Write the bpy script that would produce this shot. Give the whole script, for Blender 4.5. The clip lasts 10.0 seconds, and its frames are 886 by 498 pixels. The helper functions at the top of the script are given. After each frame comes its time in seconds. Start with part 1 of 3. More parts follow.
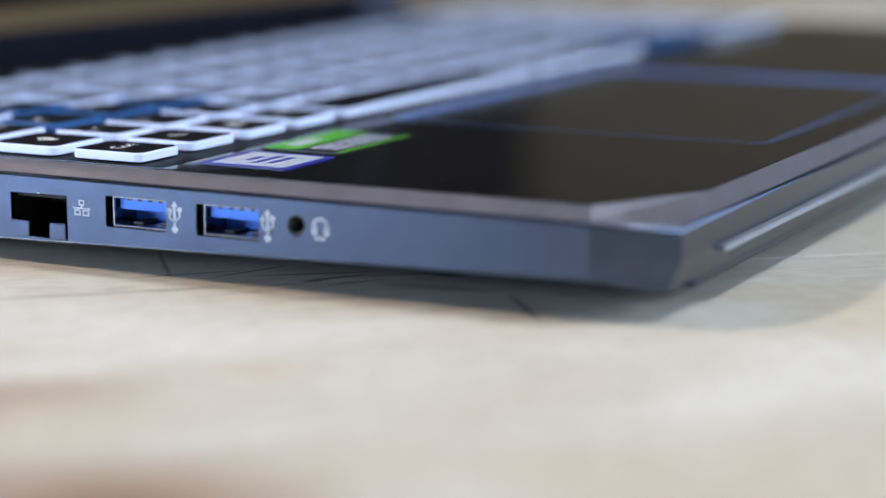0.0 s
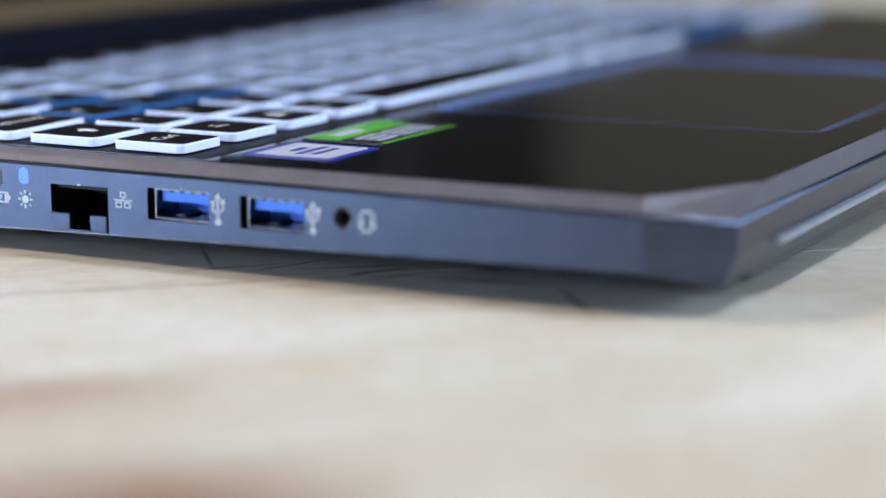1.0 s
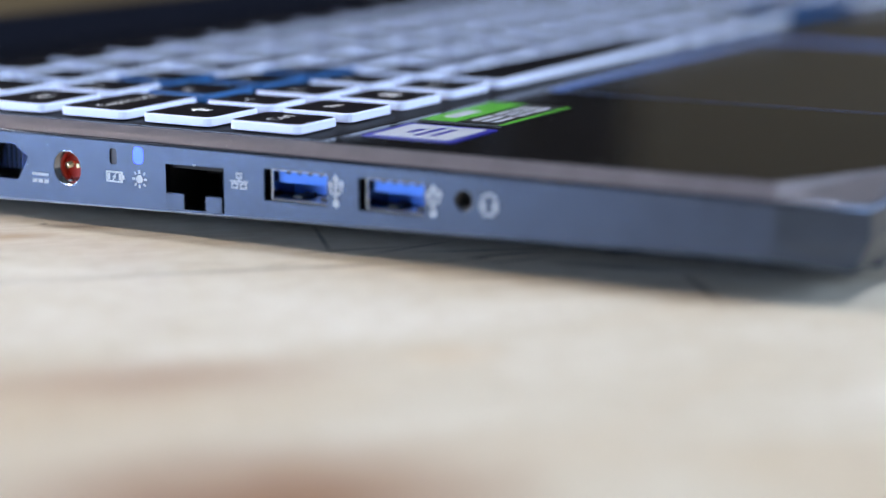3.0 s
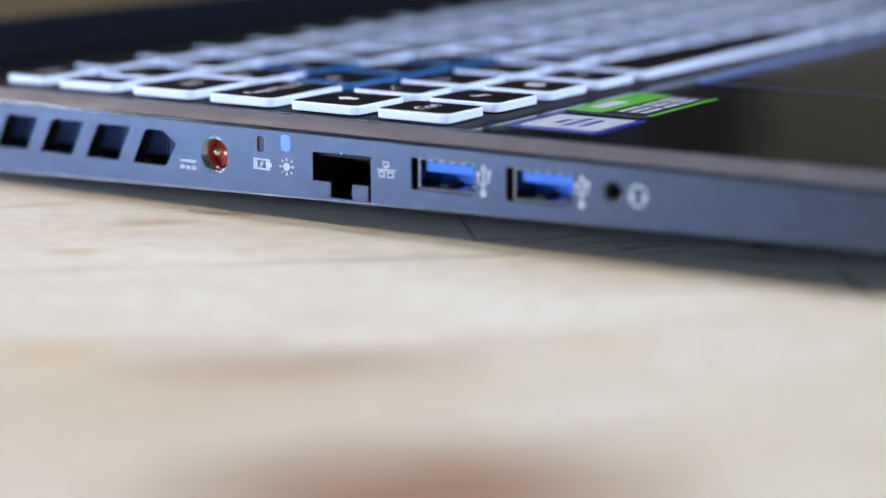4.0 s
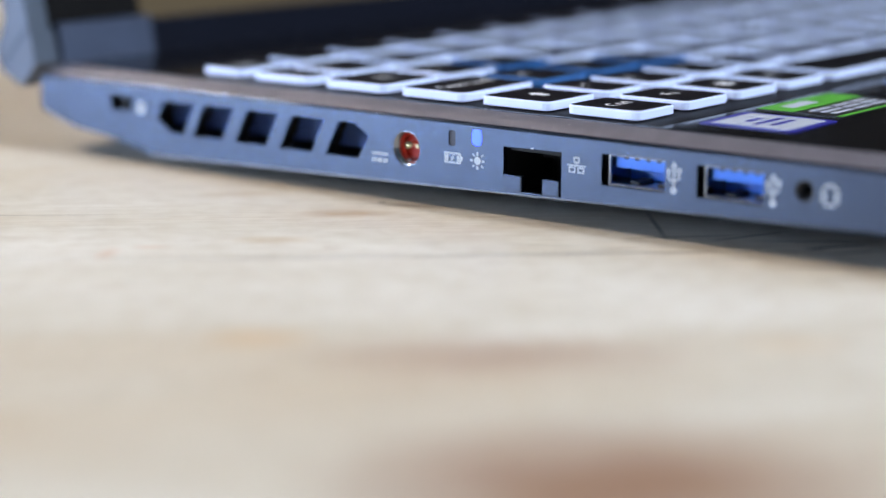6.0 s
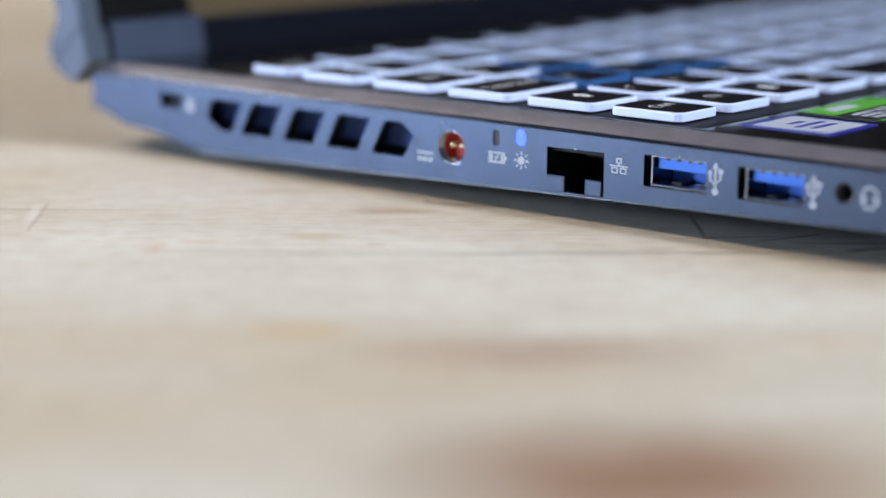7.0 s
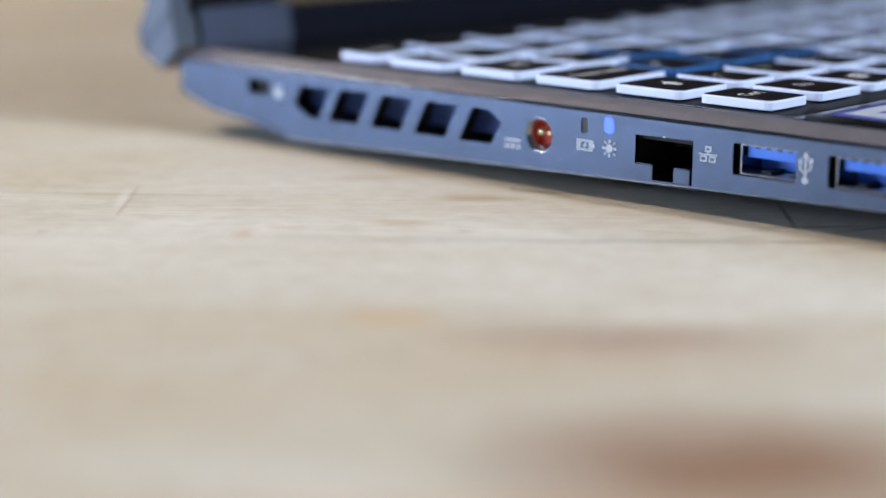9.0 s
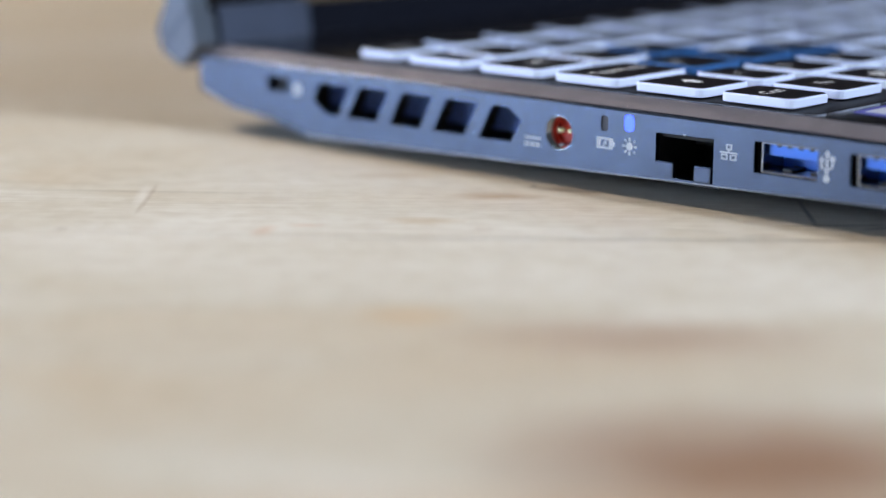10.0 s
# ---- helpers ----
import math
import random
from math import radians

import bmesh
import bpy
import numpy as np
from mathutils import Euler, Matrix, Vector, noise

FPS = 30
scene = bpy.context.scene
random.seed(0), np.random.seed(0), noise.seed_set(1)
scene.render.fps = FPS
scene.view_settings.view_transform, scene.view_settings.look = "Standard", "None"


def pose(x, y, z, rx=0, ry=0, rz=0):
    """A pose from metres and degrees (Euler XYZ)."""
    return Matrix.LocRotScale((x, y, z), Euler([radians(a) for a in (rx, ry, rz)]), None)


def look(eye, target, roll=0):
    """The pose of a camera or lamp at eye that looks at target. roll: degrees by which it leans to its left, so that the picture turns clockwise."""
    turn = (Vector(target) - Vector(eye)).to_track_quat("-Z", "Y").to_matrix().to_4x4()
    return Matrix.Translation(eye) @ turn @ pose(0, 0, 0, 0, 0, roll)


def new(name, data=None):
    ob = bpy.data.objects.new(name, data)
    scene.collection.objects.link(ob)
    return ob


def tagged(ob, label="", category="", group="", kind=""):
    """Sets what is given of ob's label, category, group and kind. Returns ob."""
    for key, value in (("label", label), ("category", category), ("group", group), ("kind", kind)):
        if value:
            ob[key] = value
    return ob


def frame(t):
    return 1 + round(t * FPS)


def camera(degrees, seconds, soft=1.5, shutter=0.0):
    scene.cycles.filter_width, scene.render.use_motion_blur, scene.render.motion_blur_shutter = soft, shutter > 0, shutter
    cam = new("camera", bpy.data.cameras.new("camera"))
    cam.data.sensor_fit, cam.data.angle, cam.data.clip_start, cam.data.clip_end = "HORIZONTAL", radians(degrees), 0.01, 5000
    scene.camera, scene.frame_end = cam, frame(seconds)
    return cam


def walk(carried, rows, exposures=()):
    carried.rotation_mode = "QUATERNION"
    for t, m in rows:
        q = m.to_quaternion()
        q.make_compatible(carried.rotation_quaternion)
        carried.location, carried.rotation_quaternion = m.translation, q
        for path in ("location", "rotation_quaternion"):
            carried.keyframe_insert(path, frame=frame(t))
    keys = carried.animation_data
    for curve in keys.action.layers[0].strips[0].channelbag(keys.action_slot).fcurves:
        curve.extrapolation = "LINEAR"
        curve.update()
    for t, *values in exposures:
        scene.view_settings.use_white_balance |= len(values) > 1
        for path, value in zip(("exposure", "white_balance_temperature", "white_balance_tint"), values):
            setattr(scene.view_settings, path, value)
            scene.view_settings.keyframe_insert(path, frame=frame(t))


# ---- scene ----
cam = camera(24.09, 10.0)
walk(cam, [
    (0.0, look((-0.2937, -0.1195, 0.0727), (0.0558, 0.0602, -0.0020), 0.00)),
    (0.5, look((-0.2920, -0.1165, 0.0724), (0.0567, 0.0646, -0.0025), -0.06)),
    (1.0, look((-0.2898, -0.1128, 0.0721), (0.0572, 0.0707, -0.0047), -0.21)),
    (1.5, look((-0.2883, -0.1090, 0.0722), (0.0595, 0.0725, -0.0057), -0.20)),
    (2.0, look((-0.2881, -0.1064, 0.0722), (0.0588, 0.0763, -0.0065), -0.16)),
    (2.2, look((-0.2884, -0.1056, 0.0721), (0.0586, 0.0770, -0.0068), -0.15)),
    (3.3, look((-0.2897, -0.1014, 0.0717), (0.0468, 0.0990, -0.0094), -0.09)),
    (3.5, look((-0.2900, -0.1006, 0.0716), (0.0446, 0.1030, -0.0096), -0.08)),
    (4.0, look((-0.2910, -0.0984, 0.0715), (0.0366, 0.1158, -0.0108), -0.08)),
    (4.5, look((-0.2925, -0.0965, 0.0715), (0.0289, 0.1267, -0.0117), -0.03)),
    (5.0, look((-0.2939, -0.0949, 0.0714), (0.0204, 0.1379, -0.0128), -0.06)),
    (5.5, look((-0.2953, -0.0948, 0.0714), (0.0173, 0.1406, -0.0112), -0.07)),
    (5.7, look((-0.2960, -0.0956, 0.0715), (0.0156, 0.1413, -0.0110), 0.01)),
    (6.8, look((-0.2998, -0.0997, 0.0716), (0.0048, 0.1462, -0.0107), 0.43)),
    (7.0, look((-0.3004, -0.1004, 0.0716), (0.0035, 0.1463, -0.0104), 0.51)),
    (7.5, look((-0.3007, -0.1004, 0.0716), (0.0004, 0.1497, -0.0110), 0.48)),
    (8.0, look((-0.3008, -0.0999, 0.0714), (-0.0027, 0.1535, -0.0120), 0.49)),
    (8.5, look((-0.3009, -0.0996, 0.0712), (-0.0049, 0.1560, -0.0125), 0.39)),
    (9.0, look((-0.3011, -0.0993, 0.0712), (-0.0074, 0.1589, -0.0130), 0.47)),
    (9.5, look((-0.3011, -0.0989, 0.0711), (-0.0089, 0.1609, -0.0134), 0.45)),
    (10.0, look((-0.3009, -0.0982, 0.0711), (-0.0093, 0.1622, -0.0136), 0.47)),
], exposures=[(0.0, -0.30, 6360, 12), (2.2, -0.30, 6360, 12), (5.5, -0.29, 6430, 12), (7.0, -0.46, 6560, 11), (10.0, -0.53, 6640, 11)])

cam.data.dof.use_dof = True
cam.data.dof.focus_distance = 0.371
cam.data.dof.aperture_fstop = 6.4

# ---------------------------------------------------------------- world and light
world = bpy.data.worlds.new("world")
scene.world = world
world.use_nodes = True
wn = world.node_tree.nodes
sky = wn.new("ShaderNodeTexSky")
sky.sky_type, sky.sun_disc = "NISHITA", False
sky.sun_elevation, sky.sun_rotation = radians(35), radians(200)
wn["Background"].inputs["Strength"].default_value = 0.12
world.node_tree.links.new(sky.outputs[0], wn["Background"].inputs["Color"])


def area(name, m, sx, sy, power, colour):
    data = bpy.data.lights.new(name, "AREA")
    data.shape, data.size, data.size_y, data.energy, data.color = "RECTANGLE", sx, sy, power, colour
    ob = new(name, data)
    ob.matrix_world = m
    return ob


# the pendant lamp over the table, then three added fill lights, all unseen
area("pendant_lamp_light", look((0.23, -0.26, 0.88), (0.0, 0.06, 0.0)), 0.09, 0.09, 6.6, (0.89, 0.955, 1.0))
area("west_fill_light", look((-0.72, 0.77, 0.15), (0.0, 0.20, 0.02)), 0.50, 0.26, 12, (0.55, 0.72, 1.0))
area("south_fill_light", look((0.55, -1.86, 0.80), (0.1, 0.0, 0.0)), 1.2, 1.0, 44, (0.62, 0.80, 1.0))
area("rear_fill_light", look((-0.25, 1.02, 0.87), (0.10, 0.40, 0.0)), 0.16, 0.16, 20, (1.0, 0.85, 0.68))
scene.view_settings.exposure = 0.0


# ---------------------------------------------------------------- materials
def material(name, colour, rough=0.5, metal=0.0, spec=0.5, coat=0.0):
    m = bpy.data.materials.new(name)
    m.use_nodes = True
    b = m.node_tree.nodes["Principled BSDF"]
    b.inputs["Base Color"].default_value = (*colour, 1)
    b.inputs["Roughness"].default_value = rough
    b.inputs["Metallic"].default_value = metal
    b.inputs["Specular IOR Level"].default_value = spec
    b.inputs["Coat Weight"].default_value = coat
    return m


def nodes(m):
    t = m.node_tree
    return t.nodes, t.links, t.nodes["Principled BSDF"]


def grain(m, scale, amount, bump, detail=3.0, rough=0.0, dist=0.0002):
    """Two scales of noise: on the colour, the roughness and the relief."""
    n, l, b = nodes(m)
    co = n.new("ShaderNodeTexCoord")
    fine, wide = n.new("ShaderNodeTexNoise"), n.new("ShaderNodeTexNoise")
    fine.inputs["Scale"].default_value, fine.inputs["Detail"].default_value = scale, detail
    wide.inputs["Scale"].default_value, wide.inputs["Detail"].default_value = scale / 40, 4
    for k in (fine, wide):
        l.new(co.outputs["Object"], k.inputs["Vector"])
    add = n.new("ShaderNodeMath")
    add.operation = "ADD"
    l.new(fine.outputs["Fac"], add.inputs[0])
    l.new(wide.outputs["Fac"], add.inputs[1])
    span = n.new("ShaderNodeMapRange")
    span.inputs["From Min"].default_value, span.inputs["From Max"].default_value = 0.6, 1.4
    span.inputs["To Min"].default_value, span.inputs["To Max"].default_value = 1 - amount, 1 + amount
    l.new(add.outputs[0], span.inputs["Value"])
    mul = n.new("ShaderNodeVectorMath")
    mul.operation = "SCALE"
    mul.inputs[0].default_value = b.inputs["Base Color"].default_value[:3]
    l.new(span.outputs[0], mul.inputs["Scale"])
    l.new(mul.outputs[0], b.inputs["Base Color"])
    if rough:
        r = n.new("ShaderNodeMapRange")
        base = b.inputs["Roughness"].default_value
        r.inputs["To Min"].default_value, r.inputs["To Max"].default_value = base - rough, base + rough
        l.new(wide.outputs["Fac"], r.inputs["Value"])
        l.new(r.outputs[0], b.inputs["Roughness"])
    bp = n.new("ShaderNodeBump")
    bp.inputs["Strength"].default_value, bp.inputs["Distance"].default_value = bump, dist
    l.new(fine.outputs["Fac"], bp.inputs["Height"])
    l.new(bp.outputs[0], b.inputs["Normal"])
    return m


def glow(m, colour, strength):
    b = m.node_tree.nodes["Principled BSDF"]
    b.inputs["Emission Color"].default_value = (*colour, 1)
    b.inputs["Emission Strength"].default_value = strength
    return m


METAL = grain(material("gunmetal_paint", (0.080, 0.101, 0.150), 0.26, 1.0), 9000, 0.12, 0.25, rough=0.02, dist=0.00006)
FRAME = grain(material("brushed_frame_metal", (0.190, 0.180, 0.215), 0.38, 0.5), 7000, 0.22, 0.35, rough=0.07, dist=0.00008)
DECK = grain(material("black_deck_coat", (0.006, 0.0055, 0.007), 0.12, 0.0, 0.42), 3000, 0.35, 0.02, rough=0.04)


def dust_sparkle(m, scale, size, share):
    """Scattered pale specks: dust on black parts, painted flecks and sparkle on metal."""
    n, l, b = nodes(m)
    co, cell = n.new("ShaderNodeTexCoord"), n.new("ShaderNodeTexVoronoi")
    cell.inputs["Scale"].default_value = scale
    l.new(co.outputs["Object"], cell.inputs["Vector"])
    near, few, both = n.new("ShaderNodeMath"), n.new("ShaderNodeMath"), n.new("ShaderNodeMath")
    near.operation, few.operation, both.operation = "LESS_THAN", "LESS_THAN", "MULTIPLY"
    near.inputs[1].default_value, few.inputs[1].default_value = size, share
    part_of = n.new("ShaderNodeSeparateColor")
    l.new(cell.outputs["Color"], part_of.inputs[0])
    l.new(cell.outputs["Distance"], near.inputs[0])
    l.new(part_of.outputs[0], few.inputs[0])
    l.new(near.outputs[0], both.inputs[0])
    l.new(few.outputs[0], both.inputs[1])
    x = n.new("ShaderNodeMix")
    x.data_type = "RGBA"
    l.new(both.outputs[0], x.inputs[0])
    l.new(b.inputs["Base Color"].links[0].from_socket, x.inputs[6])
    x.inputs[7].default_value = (0.55, 0.53, 0.50, 1)
    l.new(x.outputs[2], b.inputs["Base Color"])
    return m


dust_sparkle(DECK, 330, 0.075, 0.34)
# The rim's glinting sparkle is painted in as pale specks.
dust_sparkle(FRAME, 2200, 0.12, 0.2)
dust_sparkle(METAL, 1500, 0.07, 0.03)
PAD = grain(material("touchpad_glass", (0.014, 0.013, 0.014), 0.13, 0.0, 0.5), 2500, 0.3, 0.02, rough=0.04)
BLUE_EDGE = grain(material("blue_anodised_edge", (0.22, 0.38, 0.95), 0.35, 0.6), 4000, 0.1, 0.05)
CHIN = grain(material("dark_bezel_plastic", (0.005, 0.006, 0.013), 0.6, 0.0, 0.08), 2500, 0.2, 0.1)
HINGE = grain(material("hinge_cover_plastic", (0.050, 0.064, 0.11), 0.45, 0.2), 4000, 0.2, 0.15)
LID = grain(material("lid_metal", (0.085, 0.099, 0.128), 0.42, 0.5), 6000, 0.14, 0.2)
GLASS = material("dark_screen_glass", (0.008, 0.008, 0.009), 0.08)
SCREEN_GLOW = glow(material("olive_screen_glow", (0.012, 0.011, 0.010), 0.15), (0.115, 0.092, 0.055), 1.0)
KEY_SIDE = glow(grain(material("white_key_skirt", (0.58, 0.65, 0.80), 0.45), 4000, 0.05, 0.05), (0.52, 0.63, 1.0), 0.54)
KEY_BLUE = glow(grain(material("blue_key_skirt", (0.025, 0.115, 0.32), 0.4), 4000, 0.1, 0.05), (0.02, 0.13, 0.40), 0.25)
KEY_TOP = grain(material("black_key_top", (0.007, 0.006, 0.009), 0.42, 0.0, 0.22), 5000, 0.3, 0.12)
dust_sparkle(KEY_TOP, 300, 0.04, 0.12)
LEGEND = glow(material("key_legend", (0.7, 0.72, 0.75), 0.5), (0.75, 0.8, 1.0), 0.35)
ICON = grain(material("printed_icon", (0.62, 0.66, 0.72), 0.6), 6000, 0.1, 0.0)
VOID = material("dark_interior", (0.008, 0.008, 0.010), 0.7)
PLATE = grain(material("matt_mask_black", (0.006, 0.006, 0.008), 0.5, 0.0, 0.12), 3000, 0.3, 0.1)
PORT = grain(material("black_port_plastic", (0.012, 0.012, 0.014), 0.35), 4000, 0.2, 0.05)
USB_BLUE = grain(material("blue_usb_plastic", (0.05, 0.23, 0.92), 0.3), 4000, 0.12, 0.05)
CHROME = grain(material("port_steel", (0.32, 0.33, 0.36), 0.22, 1.0), 3000, 0.08, 0.05)
GOLD = material("gold_contact", (0.85, 0.70, 0.45), 0.25, 1.0)
ORANGE = grain(material("orange_jack_plastic", (0.55, 0.03, 0.015), 0.3), 3000, 0.15, 0.05)
# One blue fin coat painted in two tones: shaded faces, lit front edges.
FIN = material("shaded_fin_blue", (0.003, 0.006, 0.035), 0.4, 0.0)
FIN_EDGE = material("lit_fin_edge", (0.26, 0.42, 1.0), 0.3, 0.2)
LEDGE = grain(material("polished_ledge_metal", (0.46, 0.50, 0.58), 0.38, 0.6), 5000, 0.25, 0.3)
PALE_EDGE = grain(material("pale_edge_metal", (0.30, 0.30, 0.32), 0.35, 0.6), 3000, 0.4, 0.2)
LED_BLUE = glow(material("lit_blue_led", (0.05, 0.10, 0.5), 0.4), (0.022, 0.055, 1.0), 6.0)
LED_OFF = material("unlit_led", (0.035, 0.035, 0.05), 0.3)
RUBBER = grain(material("rubber_foot", (0.02, 0.02, 0.02), 0.8), 2000, 0.2, 0.1)
BADGE_BLUE = grain(material("badge_blue", (0.035, 0.035, 0.33), 0.3), 3000, 0.1, 0.0)
BADGE_WHITE = grain(material("badge_silver", (0.52, 0.56, 0.68), 0.32), 3000, 0.08, 0.0)
BADGE_GREEN = grain(material("badge_green", (0.10, 0.42, 0.04), 0.35), 3000, 0.1, 0.0)
BADGE_BLACK = material("badge_black", (0.012, 0.012, 0.012), 0.3)
WALL = grain(material("wall_paint", (0.40, 0.34, 0.235), 0.85), 300, 0.06, 0.15)
DARK_WALL = grain(material("dark_reflection_wall", (0.040, 0.036, 0.032), 0.8), 300, 0.1, 0.12)
MID_WALL = grain(material("grey_wall_paint", (0.11, 0.112, 0.12), 0.85), 300, 0.06, 0.12)
PALE = grain(material("pale_wall_paint", (0.66, 0.65, 0.62), 0.85), 300, 0.05, 0.12)
CEIL = grain(material("ceiling_paint", (0.74, 0.72, 0.68), 0.9), 300, 0.04, 0.1)
FLOOR = grain(material("floor_boards", (0.20, 0.14, 0.09), 0.5), 200, 0.2, 0.2)
DIFFUSER = glow(material("lamp_diffuser", (0.9, 0.9, 0.88), 0.6), (0.90, 0.96, 1.0), 2.0)
WARM_DIFFUSER = glow(material("warm_fill_diffuser", (0.9, 0.86, 0.78), 0.6), (1.0, 0.80, 0.58), 1.5)
LEG = grain(material("table_leg_wood", (0.30, 0.21, 0.13), 0.5), 200, 0.2, 0.2)

GRAIN = math.atan2(-0.75, 0.66)


def wood_material():
    """Pale worn timber, its grain along the table, with cracks, knots and stains."""
    m = material("pale_worn_timber", (0.55, 0.45, 0.33), 0.52)
    n, l, b = nodes(m)
    co = n.new("ShaderNodeTexCoord")
    turn = n.new("ShaderNodeMapping")
    turn.vector_type = "POINT"
    turn.inputs["Rotation"].default_value[2] = -GRAIN
    l.new(co.outputs["Object"], turn.inputs["Vector"])

    def streaks(sx, sy, detail, warp):
        k = n.new("ShaderNodeMapping")
        k.inputs["Scale"].default_value = (sx, sy, 1)
        l.new(turn.outputs[0], k.inputs["Vector"])
        t = n.new("ShaderNodeTexNoise")
        t.inputs["Scale"].default_value, t.inputs["Detail"].default_value = 1.0, detail
        t.inputs["Distortion"].default_value = warp
        l.new(k.outputs[0], t.inputs["Vector"])
        return t.outputs["Fac"]

    def ramp(source, stops):
        r = n.new("ShaderNodeValToRGB")
        for e, (p, c) in zip([r.color_ramp.elements[0], r.color_ramp.elements[1]] + [r.color_ramp.elements.new(0.5) for _ in stops[2:]], stops):
            e.position, e.color = p, (*c, 1)
        l.new(source, r.inputs["Fac"])
        return r.outputs["Color"]

    def mix(fac, a, c, kind="MIX", top=1.0):
        x = n.new("ShaderNodeMix")
        x.data_type, x.blend_type = "RGBA", kind
        if isinstance(fac, float):
            x.inputs[0].default_value = fac
        else:
            s = n.new("ShaderNodeMath")
            s.operation = "MULTIPLY"
            s.inputs[1].default_value = top
            l.new(fac, s.inputs[0])
            l.new(s.outputs[0], x.inputs[0])
        for slot, v in ((6, a), (7, c)):
            if isinstance(v, tuple):
                x.inputs[slot].default_value = (*v, 1)
            else:
                l.new(v, x.inputs[slot])
        return x.outputs[2]

    broad = streaks(11, 20, 3, 0.8)
    colour = ramp(broad, [(0.30, (0.67, 0.58, 0.46)), (0.70, (0.65, 0.645, 0.595)), (0.5, (0.70, 0.655, 0.57))])
    fine = streaks(40, 900, 5, 0.4)
    colour = mix(0.27, colour, ramp(fine, [(0.32, (0.60, 0.52, 0.44)), (0.62, (1.0, 1.0, 1.0))]), "MULTIPLY")
    hair = streaks(90, 2600, 4, 0.3)
    mottle = n.new("ShaderNodeTexNoise")
    mottle.inputs["Scale"].default_value, mottle.inputs["Detail"].default_value = 210, 6
    l.new(turn.outputs[0], mottle.inputs["Vector"])
    colour = mix(0.35, colour, ramp(mottle.outputs["Fac"], [(0.35, (0.76, 0.70, 0.62)), (0.58, (1.0, 1.0, 1.0))]), "MULTIPLY")
    colour = mix(0.20, colour, ramp(hair, [(0.34, (0.60, 0.54, 0.48)), (0.56, (1.0, 1.0, 1.0))]), "MULTIPLY")
    each = n.new("ShaderNodeObjectInfo")
    tone = n.new("ShaderNodeMapRange")
    tone.inputs["To Min"].default_value, tone.inputs["To Max"].default_value = 0.985, 1.015
    l.new(each.outputs["Random"], tone.inputs["Value"])
    scaled = n.new("ShaderNodeVectorMath")
    scaled.operation = "SCALE"
    l.new(colour, scaled.inputs[0])
    l.new(tone.outputs[0], scaled.inputs["Scale"])
    colour = scaled.outputs[0]
    crack = streaks(14, 340, 2, 0.9)
    thin = n.new("ShaderNodeMapRange")
    thin.inputs["From Min"].default_value, thin.inputs["From Max"].default_value = 0.27, 0.22
    l.new(crack, thin.inputs["Value"])
    colour = mix(thin.outputs[0], colour, (0.20, 0.15, 0.11), top=0.5)

    def spot(x, y, rx, ry, tint, top, angle=GRAIN, soft=0.75):
        k = n.new("ShaderNodeMapping")
        k.vector_type = "TEXTURE"
        k.inputs["Location"].default_value = (x, y, 0)
        k.inputs["Rotation"].default_value[2] = angle
        k.inputs["Scale"].default_value = (rx, ry, 1)
        l.new(co.outputs["Object"], k.inputs["Vector"])
        noisy = n.new("ShaderNodeTexNoise")
        noisy.inputs["Scale"].default_value, noisy.inputs["Detail"].default_value = 1.6, 4
        l.new(k.outputs[0], noisy.inputs["Vector"])
        off = n.new("ShaderNodeVectorMath")
        off.operation = "MULTIPLY_ADD"
        off.inputs[1].default_value, off.inputs[2].default_value = (0.7, 0.7, 0), (-0.35, -0.35, 0)
        l.new(noisy.outputs["Color"], off.inputs[0])
        plus = n.new("ShaderNodeVectorMath")
        l.new(k.outputs[0], plus.inputs[0])
        l.new(off.outputs[0], plus.inputs[1])
        flat = n.new("ShaderNodeVectorMath")
        flat.operation = "MULTIPLY"
        flat.inputs[1].default_value = (1, 1, 0)
        l.new(plus.outputs[0], flat.inputs[0])
        far = n.new("ShaderNodeVectorMath")
        far.operation = "LENGTH"
        l.new(flat.outputs[0], far.inputs[0])
        f = n.new("ShaderNodeMapRange")
        f.inputs["From Min"].default_value, f.inputs["From Max"].default_value = 1.0, 1 - soft
        l.new(far.outputs["Value"], f.inputs["Value"])
        return mix(f.outputs[0], colour, tint, top=top)

    colour = spot(-0.1155, 0.0195, 0.038, 0.028, (0.31, 0.18, 0.115), 0.97, soft=0.8)
    colour = spot(-0.0790, 0.062, 0.032, 0.0125, (0.40, 0.26, 0.18), 0.75, soft=0.97)
    colour = spot(-0.092, 0.094, 0.010, 0.006, (0.62, 0.42, 0.22), 0.6)
    colour = spot(-0.0150, 0.1435, 0.011, 0.0045, (0.42, 0.27, 0.13), 0.7)
    colour = spot(-0.041, 0.138, 0.009, 0.004, (0.50, 0.36, 0.20), 0.5)
    colour = spot(-0.012, 0.172, 0.010, 0.004, (0.46, 0.34, 0.20), 0.45)
    colour = spot(-0.016, 0.089, 0.030, 0.00045, (0.10, 0.08, 0.06), 0.8, soft=0.5)
    colour = spot(-0.044, 0.118, 0.045, 0.00035, (0.20, 0.15, 0.10), 0.7, soft=0.5)
    colour = spot(-0.030, 0.105, 0.055, 0.00030, (0.16, 0.12, 0.09), 0.6, soft=0.5)
    colour = spot(-0.005, 0.068, 0.012, 0.00035, (0.10, 0.08, 0.06), 0.75, GRAIN + 0.15, 0.5)
    colour = spot(-0.001, 0.052, 0.016, 0.00040, (0.09, 0.07, 0.05), 0.8, GRAIN - 0.08, 0.5)
    colour = spot(-0.006, 0.046, 0.010, 0.00030, (0.12, 0.09, 0.07), 0.7, GRAIN + 0.05, 0.5)
